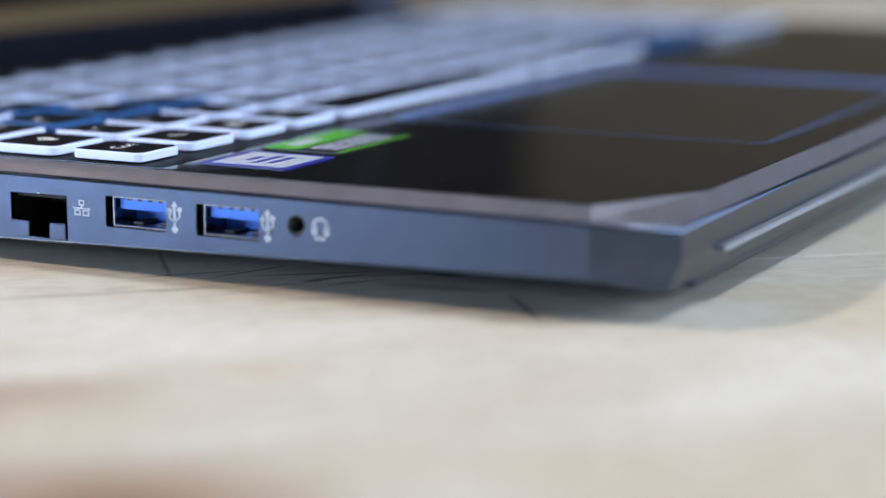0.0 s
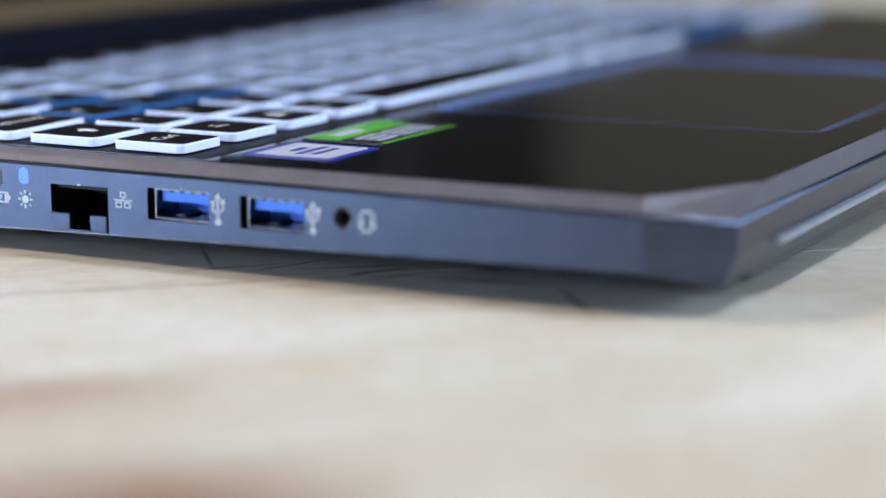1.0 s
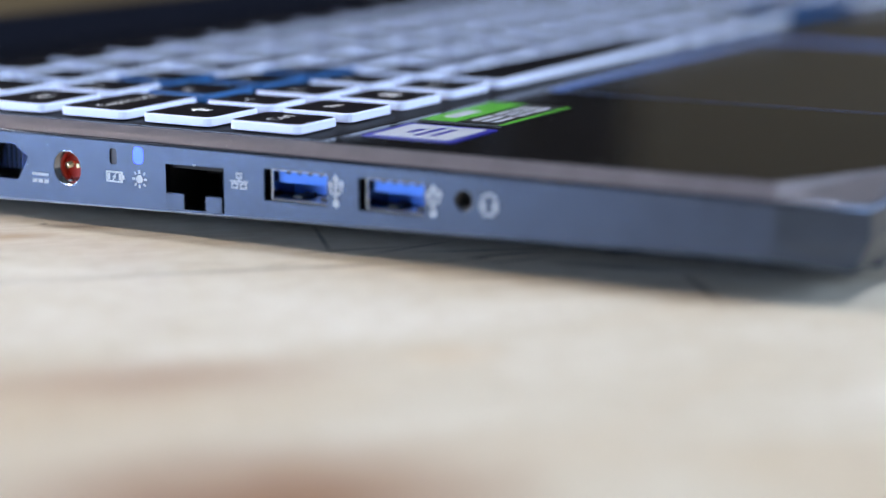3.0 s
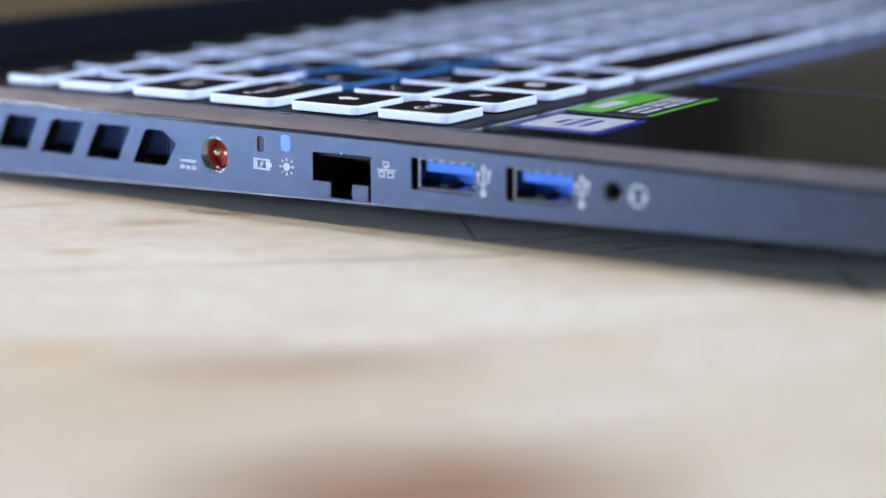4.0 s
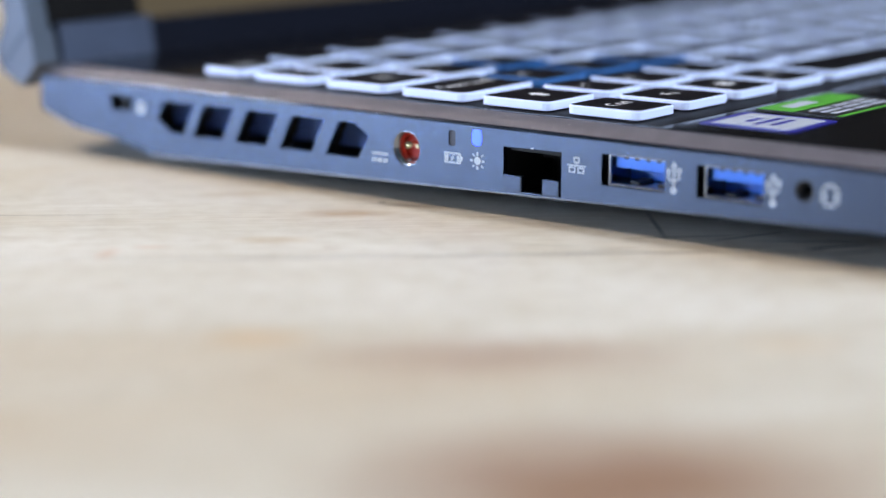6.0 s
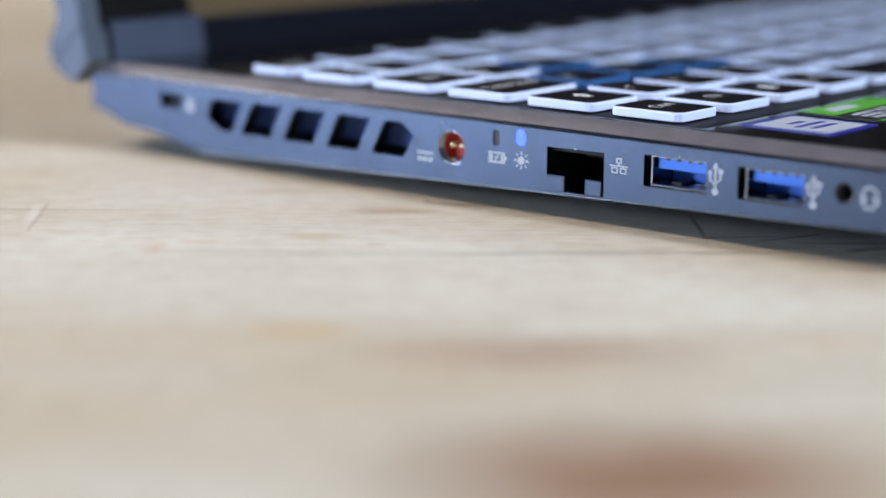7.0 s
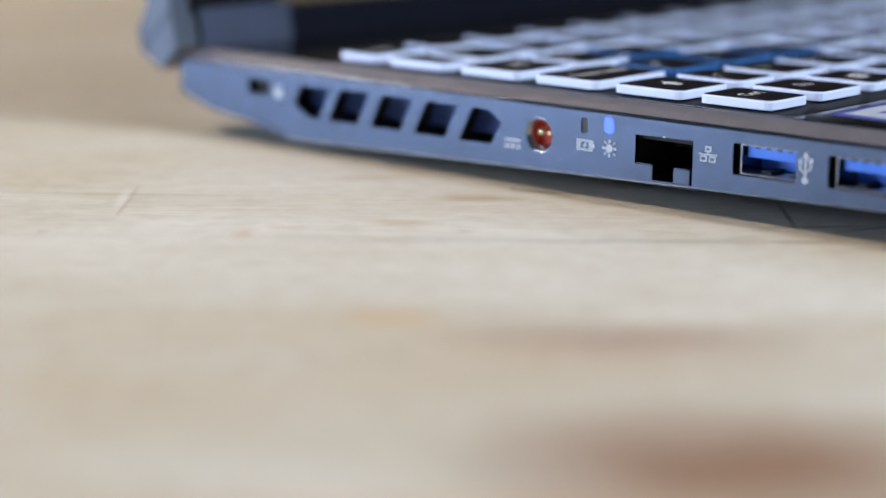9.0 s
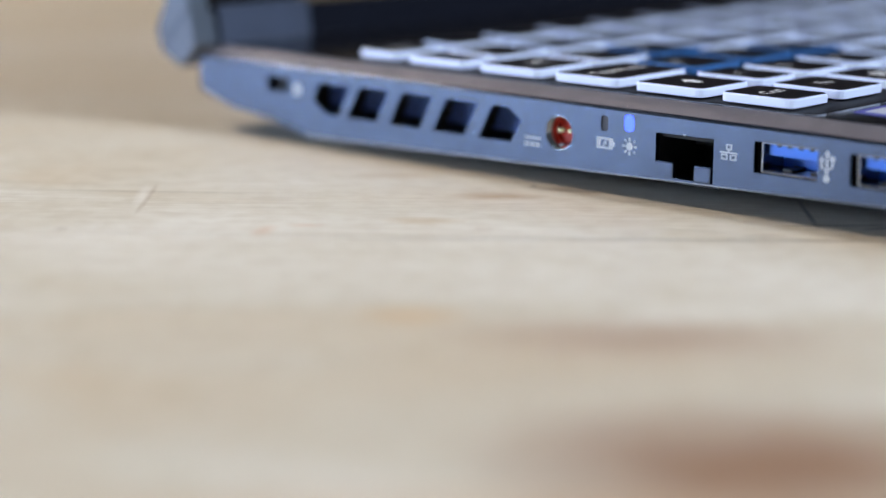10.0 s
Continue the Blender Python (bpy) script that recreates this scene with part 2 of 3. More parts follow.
    colour = spot(0.002, 0.030, 0.014, 0.00045, (0.10, 0.08, 0.06), 0.7, GRAIN + 0.2, 0.5)
    colour = spot(-0.003, 0.020, 0.008, 0.00035, (0.10, 0.08, 0.06), 0.7, radians(-80), 0.5)
    colour = spot(-0.066, 0.152, 0.006, 0.0022, (0.62, 0.40, 0.28), 0.5, radians(30), 0.9)
    colour = spot(-0.058, 0.150, 0.004, 0.0016, (0.62, 0.40, 0.28), 0.5, GRAIN, 0.9)
    colour = spot(0.0105, 0.0935, 0.016, 0.0007, (0.08, 0.065, 0.05), 0.7, radians(40), 0.8)
    colour = spot(-0.061, 0.188, 0.018, 0.0007, (0.36, 0.27, 0.19), 0.6, radians(42), 0.8)
    colour = spot(-0.155, 0.020, 0.060, 0.024, (0.62, 0.40, 0.24), 0.65)
    colour = spot(0.012, 0.076, 0.012, 0.0005, (0.07, 0.055, 0.04), 0.9, radians(-22), 0.6)
    colour = spot(0.016, 0.064, 0.015, 0.0006, (0.06, 0.05, 0.04), 0.9, radians(-52), 0.6)
    colour = spot(0.010, 0.062, 0.013, 0.0007, (0.07, 0.055, 0.04), 0.85, radians(-31), 0.6)
    colour = spot(0.026, 0.043, 0.005, 0.0022, (0.07, 0.055, 0.04), 0.9, GRAIN, 0.7)
    colour = spot(0.0075, 0.0205, 0.013, 0.0011, (0.10, 0.08, 0.06), 0.8, radians(39), 0.8)
    colour = spot(0.020, 0.132, 0.012, 0.0040, (0.34, 0.20, 0.09), 0.7)
    colour = spot(-0.049, 0.034, 0.010, 0.006, (0.62, 0.46, 0.30), 0.5, soft=0.95)
    colour = spot(0.0055, 0.0840, 0.013, 0.00050, (0.09, 0.07, 0.055), 0.85, radians(-43), 0.6)
    colour = spot(0.0140, 0.0600, 0.008, 0.00055, (0.05, 0.04, 0.035), 0.95, radians(-39), 0.6)
    colour = spot(0.0120, 0.0550, 0.009, 0.00050, (0.06, 0.05, 0.04), 0.9, radians(-34), 0.6)
    colour = spot(-0.0115, 0.0885, 0.006, 0.00040, (0.16, 0.12, 0.09), 0.75, radians(-45), 0.6)
    colour = spot(-0.0065, 0.0775, 0.007, 0.00045, (0.24, 0.17, 0.12), 0.7, radians(-45), 0.6)
    colour = spot(0.0150, 0.0390, 0.014, 0.0030, (0.17, 0.14, 0.12), 0.7, radians(-80), 0.9)
    colour = spot(-0.0015, 0.1385, 0.009, 0.0022, (0.22, 0.16, 0.11), 0.75, radians(-66), 0.9)
    colour = spot(-0.0025, 0.1455, 0.0010, 0.0007, (0.04, 0.03, 0.03), 0.9)
    colour = spot(-0.0560, 0.1920, 0.030, 0.00045, (0.30, 0.25, 0.20), 0.7, radians(-50), 0.6)
    colour = spot(-0.0160, 0.1005, 0.010, 0.00040, (0.28, 0.21, 0.15), 0.65, radians(-62), 0.6)
    colour = spot(-0.0395, 0.1260, 0.0022, 0.00040, (0.30, 0.16, 0.10), 0.8, radians(-63), 0.6)
    colour = spot(-0.0885, 0.1775, 0.0016, 0.0016, (0.38, 0.31, 0.26), 0.6, soft=0.9)
    colour = spot(-0.0600, 0.1905, 0.013, 0.0016, (0.86, 0.84, 0.80), 0.5, radians(44), 0.8)
    l.new(colour, b.inputs["Base Color"])
    bp = n.new("ShaderNodeBump")
    bp.inputs["Strength"].default_value, bp.inputs["Distance"].default_value = 0.5, 0.0003
    l.new(fine, bp.inputs["Height"])
    l.new(bp.outputs[0], b.inputs["Normal"])
    r = n.new("ShaderNodeMapRange")
    r.inputs["To Min"].default_value, r.inputs["To Max"].default_value = 0.40, 0.62
    l.new(broad, r.inputs["Value"])
    l.new(r.outputs[0], b.inputs["Roughness"])
    return m


WOOD = wood_material()


# ---------------------------------------------------------------- mesh helpers (centimetres in, metres out)
CM = 0.01


def part(name, bm, mats, parent=None, label="", smooth=False):
    for v in bm.verts:
        v.co *= CM
    bmesh.ops.recalc_face_normals(bm, faces=bm.faces)
    me = bpy.data.meshes.new(name)
    bm.to_mesh(me)
    bm.free()
    for k in mats if isinstance(mats, (list, tuple)) else [mats]:
        me.materials.append(k)
    if smooth:
        for p in me.polygons:
            p.use_smooth = True
    ob = new(name, me)
    ob.parent = parent
    return tagged(ob, label)


def box(x0, x1, y0, y1, z0, z1, bevel=0.0, segments=2, bm=None):
    made = bmesh.new()
    bmesh.ops.create_cube(made, size=1)
    for v in made.verts:
        v.co = Vector(((x0 + x1) / 2 + v.co.x * (x1 - x0), (y0 + y1) / 2 + v.co.y * (y1 - y0), (z0 + z1) / 2 + v.co.z * (z1 - z0)))
    if bevel:
        bmesh.ops.bevel(made, geom=made.edges[:], offset=bevel, segments=segments, affect="EDGES", profile=0.5)
    if bm is None:
        return made
    me = bpy.data.meshes.new("joined")
    made.to_mesh(me)
    made.free()
    bm.from_mesh(me)
    bpy.data.meshes.remove(me)
    return bm


def tube_x(y, z, radius, x0, x1, sides=32, inner=0.0):
    """A round bar along x, or a ring if it has an inner radius."""
    bm = bmesh.new()
    rings = []
    for r in (radius, inner) if inner else (radius,):
        for x in (x0, x1):
            rings.append([bm.verts.new((x, y + r * math.cos(a), z + r * math.sin(a))) for a in (2 * math.pi * k / sides for k in range(sides))])
    for k in range(sides):
        j = (k + 1) % sides
        bm.faces.new((rings[0][k], rings[0][j], rings[1][j], rings[1][k]))
        if inner:
            bm.faces.new((rings[2][k], rings[2][j], rings[3][j], rings[3][k]))
            bm.faces.new((rings[0][k], rings[0][j], rings[2][j], rings[2][k]))
            bm.faces.new((rings[1][k], rings[1][j], rings[3][j], rings[3][k]))
    if not inner:
        bm.faces.new(rings[0])
        bm.faces.new(rings[1])
    return bm


def prism(points, lift, depth, bm=None):
    """A flat outline, put into space by lift(u, v, w), with depth along w."""
    bm = bm or bmesh.new()
    a = [bm.verts.new(lift(u, v, 0)) for u, v in points]
    c = [bm.verts.new(lift(u, v, depth)) for u, v in points]
    bm.faces.new(a)
    bm.faces.new(c[::-1])
    for k in range(len(points)):
        j = (k + 1) % len(points)
        bm.faces.new((a[k], a[j], c[j], c[k]))
    return bm


def holed(outer, holes, lift, depth):
    """A plate with openings right through it: outer and holes are outlines in u, v."""
    from mathutils.geometry import tessellate_polygon
    loops = [outer, *holes]
    bm = bmesh.new()
    rows = [[[bm.verts.new(lift(u, v, w)) for u, v in loop] for loop in loops] for w in (0, depth)]
    flat = [v for loop in rows[0] for v in loop], [v for loop in rows[1] for v in loop]
    for tri in tessellate_polygon([[Vector((u, v, 0)) for u, v in loop] for loop in loops]):
        for side in flat:
            if len({*tri}) == 3:
                bm.faces.new([side[k] for k in tri])
    for near, far in zip(*rows):
        for k in range(len(near)):
            j = (k + 1) % len(near)
            bm.faces.new((near[k], near[j], far[j], far[k]))
    return bm


def inset(loop, d):
    """A convex outline (counter-clockwise seen from above), moved inwards by d."""
    out = []
    for k in range(len(loop)):
        a, b, c = Vector(loop[k - 1]), Vector(loop[k]), Vector(loop[(k + 1) % len(loop)])
        e, f = (b - a).normalized(), (c - b).normalized()
        n1, n2 = Vector((-e.y, e.x)), Vector((-f.y, f.x))
        out.append(b + (n1 + n2) * d / (1 + n1.dot(n2)))
    return out


def rings(levels, skip=()):
    """Skins a stack of outlines, each a list of (x, y, z); skip: sides left open."""
    bm = bmesh.new()
    vs = [[bm.verts.new(p) for p in level] for level in levels]
    for a, b in zip(vs, vs[1:]):
        for k in range(len(a)):
            if k not in skip:
                j = (k + 1) % len(a)
                bm.faces.new((a[k], a[j], b[j], b[k]))
    return bm, vs


def rounded(x0, x1, y0, y1, r, n=4):
    out = []
    for cx, cy, a in ((x1 - r, y1 - r, 0), (x0 + r, y1 - r, 90), (x0 + r, y0 + r, 180), (x1 - r, y0 + r, 270)):
        out += [(cx + r * math.cos(radians(a + 90 * k / n)), cy + r * math.sin(radians(a + 90 * k / n))) for k in range(n + 1)]
    return out


def slab(x0, x1, y0, y1, z0, z1, r=0.05, n=4):
    return prism(rounded(x0, x1, y0, y1, r, n), lambda u, v, w: (u, v, z0 + w), z1 - z0)


def words(text, size):
    """Lettering as flat polygons, its middle at the origin, in centimetres."""
    cu = bpy.data.curves.new("text", "FONT")
    cu.body, cu.size, cu.align_x, cu.align_y, cu.resolution_u = text, size, "CENTER", "CENTER", 2
    ob = new("text", cu)
    me = bpy.data.meshes.new_from_object(ob)
    bm = bmesh.new()
    bm.from_mesh(me)
    bpy.data.objects.remove(ob)
    bpy.data.curves.remove(cu)
    bpy.data.meshes.remove(me)
    return bm


# ---------------------------------------------------------------- the room
def setting(name, bm, mat, label, category):
    return tagged(part(name, bm, mat), label, category, kind="structure")


setting("floor", box(-84, 310, -200, 150, -80, -75), FLOOR, "dim brown wooden floor under the table", "floor")
setting("ceiling", box(-84, 310, -200, 150, 190, 195), CEIL, "plain off-white painted ceiling over the table", "ceiling")
setting("wall_east", box(300, 310, -200, 150, -75, 190), WALL, "plain olive-brown painted wall beyond the table", "wall")
# Unseen wall, placed and darkened so the deck mirrors black on its left.
setting("wall_north", box(-74, 300, 140, 150, -75, 190), DARK_WALL, "unseen dark brown wall, set to darken the deck's reflection", "wall")
# Unseen wall, pale for bounce, its opening added for the front fill.
setting("wall_south", holed([(-84, -75), (300, -75), (300, 190), (-84, 190)], [[(-8, 26), (118, 26), (118, 134), (-8, 134)]],
                            lambda u, v, w: (u, -200 + w, v), 10), PALE, "pale unseen wall with an added window opening", "wall")
# The low opening is added, set close to brighten the side panel.
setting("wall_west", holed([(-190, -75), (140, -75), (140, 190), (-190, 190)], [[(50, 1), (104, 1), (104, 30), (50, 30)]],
                           lambda u, v, w: (-84 + w, u, v), 10), MID_WALL, "plain grey unseen wall with an added low window opening", "wall")


def table():
    top = tagged(new("wooden_table"), "pale worn wooden table with knots and cracks", "table")
    wide = Matrix.Rotation(GRAIN, 4, "Z")
    middle = Matrix.Translation((30, 30, 0)) @ wide
    # boards side by side; one joint runs just past the laptop
    first = middle.inverted() @ Vector((-1.26, 8.7, 0))
    for low, high in ((-43.0, -29.2), (-29.2, 0.0), (0.0, 29.2), (29.2, 58.4), (58.4, 73.0)):
        bm = box(-60, 150, first.y + low + 0.018, first.y + high - 0.018, -3.2, 0, 0.05, 2)
        bm.transform(middle)
        part("board", bm, WOOD, top)
    rail = box(-55, 145, first.y - 38, first.y + 66, -4.0, -3.2)
    rail.transform(middle)
    part("underframe", rail, LEG, top)
    for sx in (-51, 141):
        for sy in (first.y - 34, first.y + 62):
            bm = box(sx - 3.5, sx + 3.5, sy - 3.5, sy + 3.5, -75, -4, 0.3)
            bm.transform(Matrix.Translation((30, 30, 0)) @ wide)
            part("leg", bm, LEG, top)


table()


def pendant_light(x, y, half, glass, label):
    lamp = tagged(new("pendant_light"), label, "pendant lamp")
    part("shade", box(x - half - 2, x + half + 2, y - half - 2, y + half + 2, 89.5, 94, 0.4), CEIL, lamp)
    part("diffuser", box(x - half, x + half, y - half, y + half, 89.0, 89.5), glass, lamp)
    part("rod", box(x - 0.5, x + 0.5, y - 0.5, y + 0.5, 94, 190), CHIN, lamp)


pendant_light(23, -26, 4.5, DIFFUSER, "small square white pendant lamp over the table")
# Warm fill added for the table behind the lid, housed as a pendant.
pendant_light(-25, 102, 8, WARM_DIFFUSER, "unseen square pendant added as warm fill behind the lid")

# ---------------------------------------------------------------- the laptop
laptop = tagged(new("laptop"), "open dark grey gaming laptop with white-edged backlit keys", "laptop")
WIDE, BACK = 38.0, 24.2
OUT = [(0, BACK), (0, 23.2), (0, 22.0), (0, 20.9), (0, 0.58), (0.9, -0.62),
       (WIDE - 0.9, -0.62), (WIDE, 0.58), (WIDE, 20.9), (WIDE, 22.0), (WIDE, 23.2), (WIDE, BACK)]
# the deck's outline: its front corners are cut far longer than the outer ones, which leaves broad facets there
INNER = [(0.42, BACK - 0.42), (0.42, 23.2), (0.42, 22.0), (0.42, 20.9), (0.42, 0.74), (2.6, -0.36),
         (WIDE - 2.6, -0.36), (WIDE - 0.42, 0.74), (WIDE - 0.42, 20.9), (WIDE - 0.42, 22.0), (WIDE - 0.42, 23.2), (WIDE - 0.42, BACK - 0.42)]
EDGE, TOP = 1.60, 1.85


def edge_height(y):
    """The height of the shoulder, which sinks a little towards the front."""
    return EDGE - 0.035 * (BACK - y) / BACK if y > 0 else 1.44


def foot_height(y):
    """The height of the lower edge of the side, which falls towards the back and rises in steps at the hinge."""
    steps = ((20.9, 0.238), (22.0, 0.465), (23.2, 0.585), (24.2, 0.90))
    if y < 0:
        return 0.45
    for (y0, z0), (y1, z1) in zip(steps, steps[1:]):
        if y0 < y <= y1 + 1e-4:
            return z0 + (y - y0) / (y1 - y0) * (z1 - z0)
    return 0.725 - 0.0233 * y


PAD_BOX = (8.3, 20.2, 0.50, 8.72)


def shoulder(d, rise):
    return [(p.x, p.y, edge_height(q[1]) + rise) for p, q in zip(inset(OUT, d), OUT)]


def inner(d, z):
    return [(p.x, p.y, z) for p in inset(INNER, d)]


def body():
    # the rounded shoulder in the shell's paint, then the sloping rim round the deck
    bm, vs = rings([shoulder(0, 0), shoulder(0.008, 0.026), shoulder(0.025, 0.048), shoulder(0.05, 0.060)])
    part("shoulder", bm, METAL, laptop, "rounded dark blue-grey shoulder", True)
    bm, vs = rings([shoulder(0.05, 0.060), shoulder(0.08, 0.078), inner(-0.07, TOP - 0.012), inner(-0.03, TOP - 0.012), inner(-0.012, TOP - 0.06)])
    part("rim", bm, FRAME, laptop, "brownish grey metal rim with a fine sparkle")
    # the lower shell; its near side is the panel with the ports, its front is undercut
    low = [(p.x, p.y + (0.24 if p.y < 0 else 0), foot_height(p.y)) for p in inset(OUT, 0.0)]
    under = [(p.x, p.y + (0.24 if p.y < 0 else 0), foot_height(q[1]) - 0.03) for p, q in zip(inset(OUT, 0.25), OUT)]
    bm, vs = rings([shoulder(0, 0), [(p.x, p.y, 0.97) for p in inset(OUT, 0.0)], low, under])
    for f in [f for f in bm.faces if all(abs(v.co.x) < 1e-4 for v in f.verts)]:
        bm.faces.remove(f)
    bm.faces.new(vs[-1][::-1])
    part("lower_shell", bm, METAL, laptop, "dark blue-grey painted metal shell")
    # the deck, with a narrow cut edge
    bm, vs = rings([inner(-0.012, TOP - 0.06), inner(-0.012, TOP - 0.004), inner(0.03, TOP)])
    deck = part("deck", bm, DECK, laptop, "glossy black palm rest with dust specks")
    plate = holed([(p.x, p.y) for p in inset(INNER, 0.03)], [rounded(*PAD_BOX, 0.35, 5)], lambda u, v, w: (u, v, TOP - w), 0.08)
    part("palm_plate", plate, DECK, deck)


body()
part("front_bumper", box(2.2, WIDE - 2.2, -0.36, 0.9, 0.27, 0.80, 0.06), METAL, laptop, "dark underside step along the front")
part("front_lip", box(2.6, WIDE - 2.6, -0.76, -0.45, 0.84, 0.95, 0.035), LEDGE, laptop, "light metal ledge along the front")


def side(u, v, w):
    return (w, u, v)


def oval(y, z, ry, rz, n=24):
    return [(y + ry * math.cos(2 * math.pi * k / n), z + rz * math.sin(2 * math.pi * k / n)) for k in range(n)]


def quad(y0, y1, z0, z1):
    return [(y0, z0), (y1, z0), (y1, z1), (y0, z1)]


VENT_PITCH = 1.182


def vent_outline(k):
    """The k-th opening from the front: a leaning four-sided slot; the end ones have a cut corner."""
    y = 15.34 + VENT_PITCH * k
    a, b, c, d = (y, 0.72), (y + 0.83, 0.72), (y + 0.48, 1.386), (y - 0.33, 1.386)
    if k == 0:
        return [(15.34, 0.72), (16.16, 0.72), (15.82, 1.386), (15.41, 1.386), (15.08, 1.16)]
    if k == 4:
        return [(19.97, 0.72), (20.30, 0.72), (20.70, 0.985), (20.51, 1.365), (19.64, 1.365)]
    return [a, b, c, d]


def soften(points, r=0.05):
    """Cuts each corner of an outline a little, as moulded edges are."""
    out = []
    for k in range(len(points)):
        a, b, c = Vector(points[k - 1]), Vector(points[k]), Vector(points[(k + 1) % len(points)])
        p, q = b + (a - b).normalized() * r, b + (c - b).normalized() * r
        out += [tuple(p), tuple((p + q + 2 * b) / 4), tuple(q)]
    return out


HOLES = {
    "usb_front": soften(quad(6.66, 7.93, 0.815, 1.372), 0.03),
    "usb_back": soften(quad(8.555, 9.84, 0.815, 1.372), 0.03),
    "audio": oval(5.91, 1.152, 0.175, 0.185),
    "ethernet": [(10.68, 0.50), (11.94, 0.50), (11.94, 1.285), (10.68, 1.305)],
    "power": oval(14.165, 1.025, 0.318, 0.335, 28),
    "lock": soften(quad(21.44, 22.06, 1.06, 1.38), 0.04),
    "led_on": soften(quad(12.43, 12.645, 1.235, 1.535), 0.08),
    "led_off": soften(quad(13.02, 13.18, 1.18, 1.47), 0.05),
}
VENTS = [soften(vent_outline(k), 0.04) for k in range(5)]


def side_panel():
    edge = [(0.58, foot_height(0.58)), (0.58, edge_height(0.58)), (BACK, EDGE)] + [(y, foot_height(y)) for y in (BACK, 23.2, 22.0, 20.9)]
    part("side_panel", holed(edge, [*HOLES.values(), *VENTS], side, 0.12), METAL, laptop, "dark blue-grey side panel with ports and vents")
    # thin strip along the lower edge, paler than the panel
    lip = [(5.0, foot_height(5.0) - 0.008), (5.0, foot_height(5.0) - 0.005), (20.9, foot_height(20.9) - 0.005), (20.9, foot_height(20.9) - 0.035)]
    part("bottom_edge", prism(lip, lambda u, v, w: (w - 0.010, u, v), 0.15), PALE_EDGE, laptop, "thin pale lower edge")


side_panel()


def pocket(y0, y1, z0, z1, deep, mat, parent, wall=0.03):
    """An open box behind an opening, its mouth towards the outside."""
    bm = bmesh.new()
    box(0.125, deep, y0 - wall, y0, z0 - wall, z1 + wall, bm=bm)
    box(0.125, deep, y1, y1 + wall, z0 - wall, z1 + wall, bm=bm)
    box(0.125, deep, y0, y1, z0 - wall, z0, bm=bm)
    box(0.125, deep, y0, y1, z1, z1 + wall, bm=bm)
    box(deep, deep + wall, y0 - wall, y1 + wall, z0 - wall, z1 + wall, bm=bm)
    return part("socket", bm, mat, parent)


def usb_port(y0, y1):
    bm = bmesh.new()
    # the steel liner, standing a little back from the panel, with a rolled lower lip
    for a, b, c, d in ((y0 + 0.01, y1 - 0.13, 0.83, 0.85), (y0 + 0.01, y1 - 0.13, 1.345, 1.36), (y0 + 0.01, y0 + 0.03, 0.85, 1.345), (y1 - 0.155, y1 - 0.13, 0.85, 1.345)):
        box(0.05, 1.3, a, b, c, d, bm=bm)
    port = part("usb_port", bm, CHROME, laptop, "steel usb port with a bright blue tongue")
    part("lower_lip", box(0.02, 0.16, y0 + 0.02, y1 - 0.14, 0.835, 0.868, 0.012), CHROME, port, "shiny steel lower lip")
    part("tongue", box(0.16, 1.2, y0 + 0.05, y1 - 0.20, 1.13, 1.315, 0.012), USB_BLUE, port, "bright blue plastic tongue")
    for y, wide in ((y0 + 0.14, 0.16), (y0 + 0.66, 0.20)):
        part("floor_spring", box(0.25, 0.9, y, y + wide, 0.851, 0.90, 0.01), PORT, port)
    # Blue plate stands in for the tongue's reflection in the lower liner.
    part("blue_reflection", box(0.70, 0.76, y0 + 0.03, y1 - 0.16, 0.86, 1.12), USB_BLUE, port)
    for k in range(4):
        y = y0 + 0.17 + 0.22 * k
        part("contact", box(0.150, 0.9, y, y + 0.09, 1.292, 1.330), PORT, port)
    pocket(y0 - 0.02, y1 + 0.02, 0.79, 1.40, 1.5, VOID, port)


usb_port(6.66, 7.93)
usb_port(8.555, 9.84)


def ethernet_port():
    port = pocket(10.66, 11.96, 0.42, 1.33, 1.6, VOID, laptop)
    port.name = "ethernet_port"
    tagged(port, "black ethernet socket with grey hinged flap")
    for a, b in ((10.72, 11.10), (11.53, 11.945)):
        part("flap_tab", box(-0.012, 0.10, a, b, 0.485, 0.79, 0.03), METAL, port, "grey lower flap")
    part("flap_bar", box(0.15, 0.30, 10.70, 11.92, 1.20, 1.285, 0.02), VOID, port)
    part("contact_block", box(0.9, 1.3, 10.95, 11.7, 1.00, 1.25), VOID, port)
    part("hinge_dot", box(-0.012, 0.05, 11.28, 11.33, 1.296, 1.315), ICON, port)


ethernet_port()


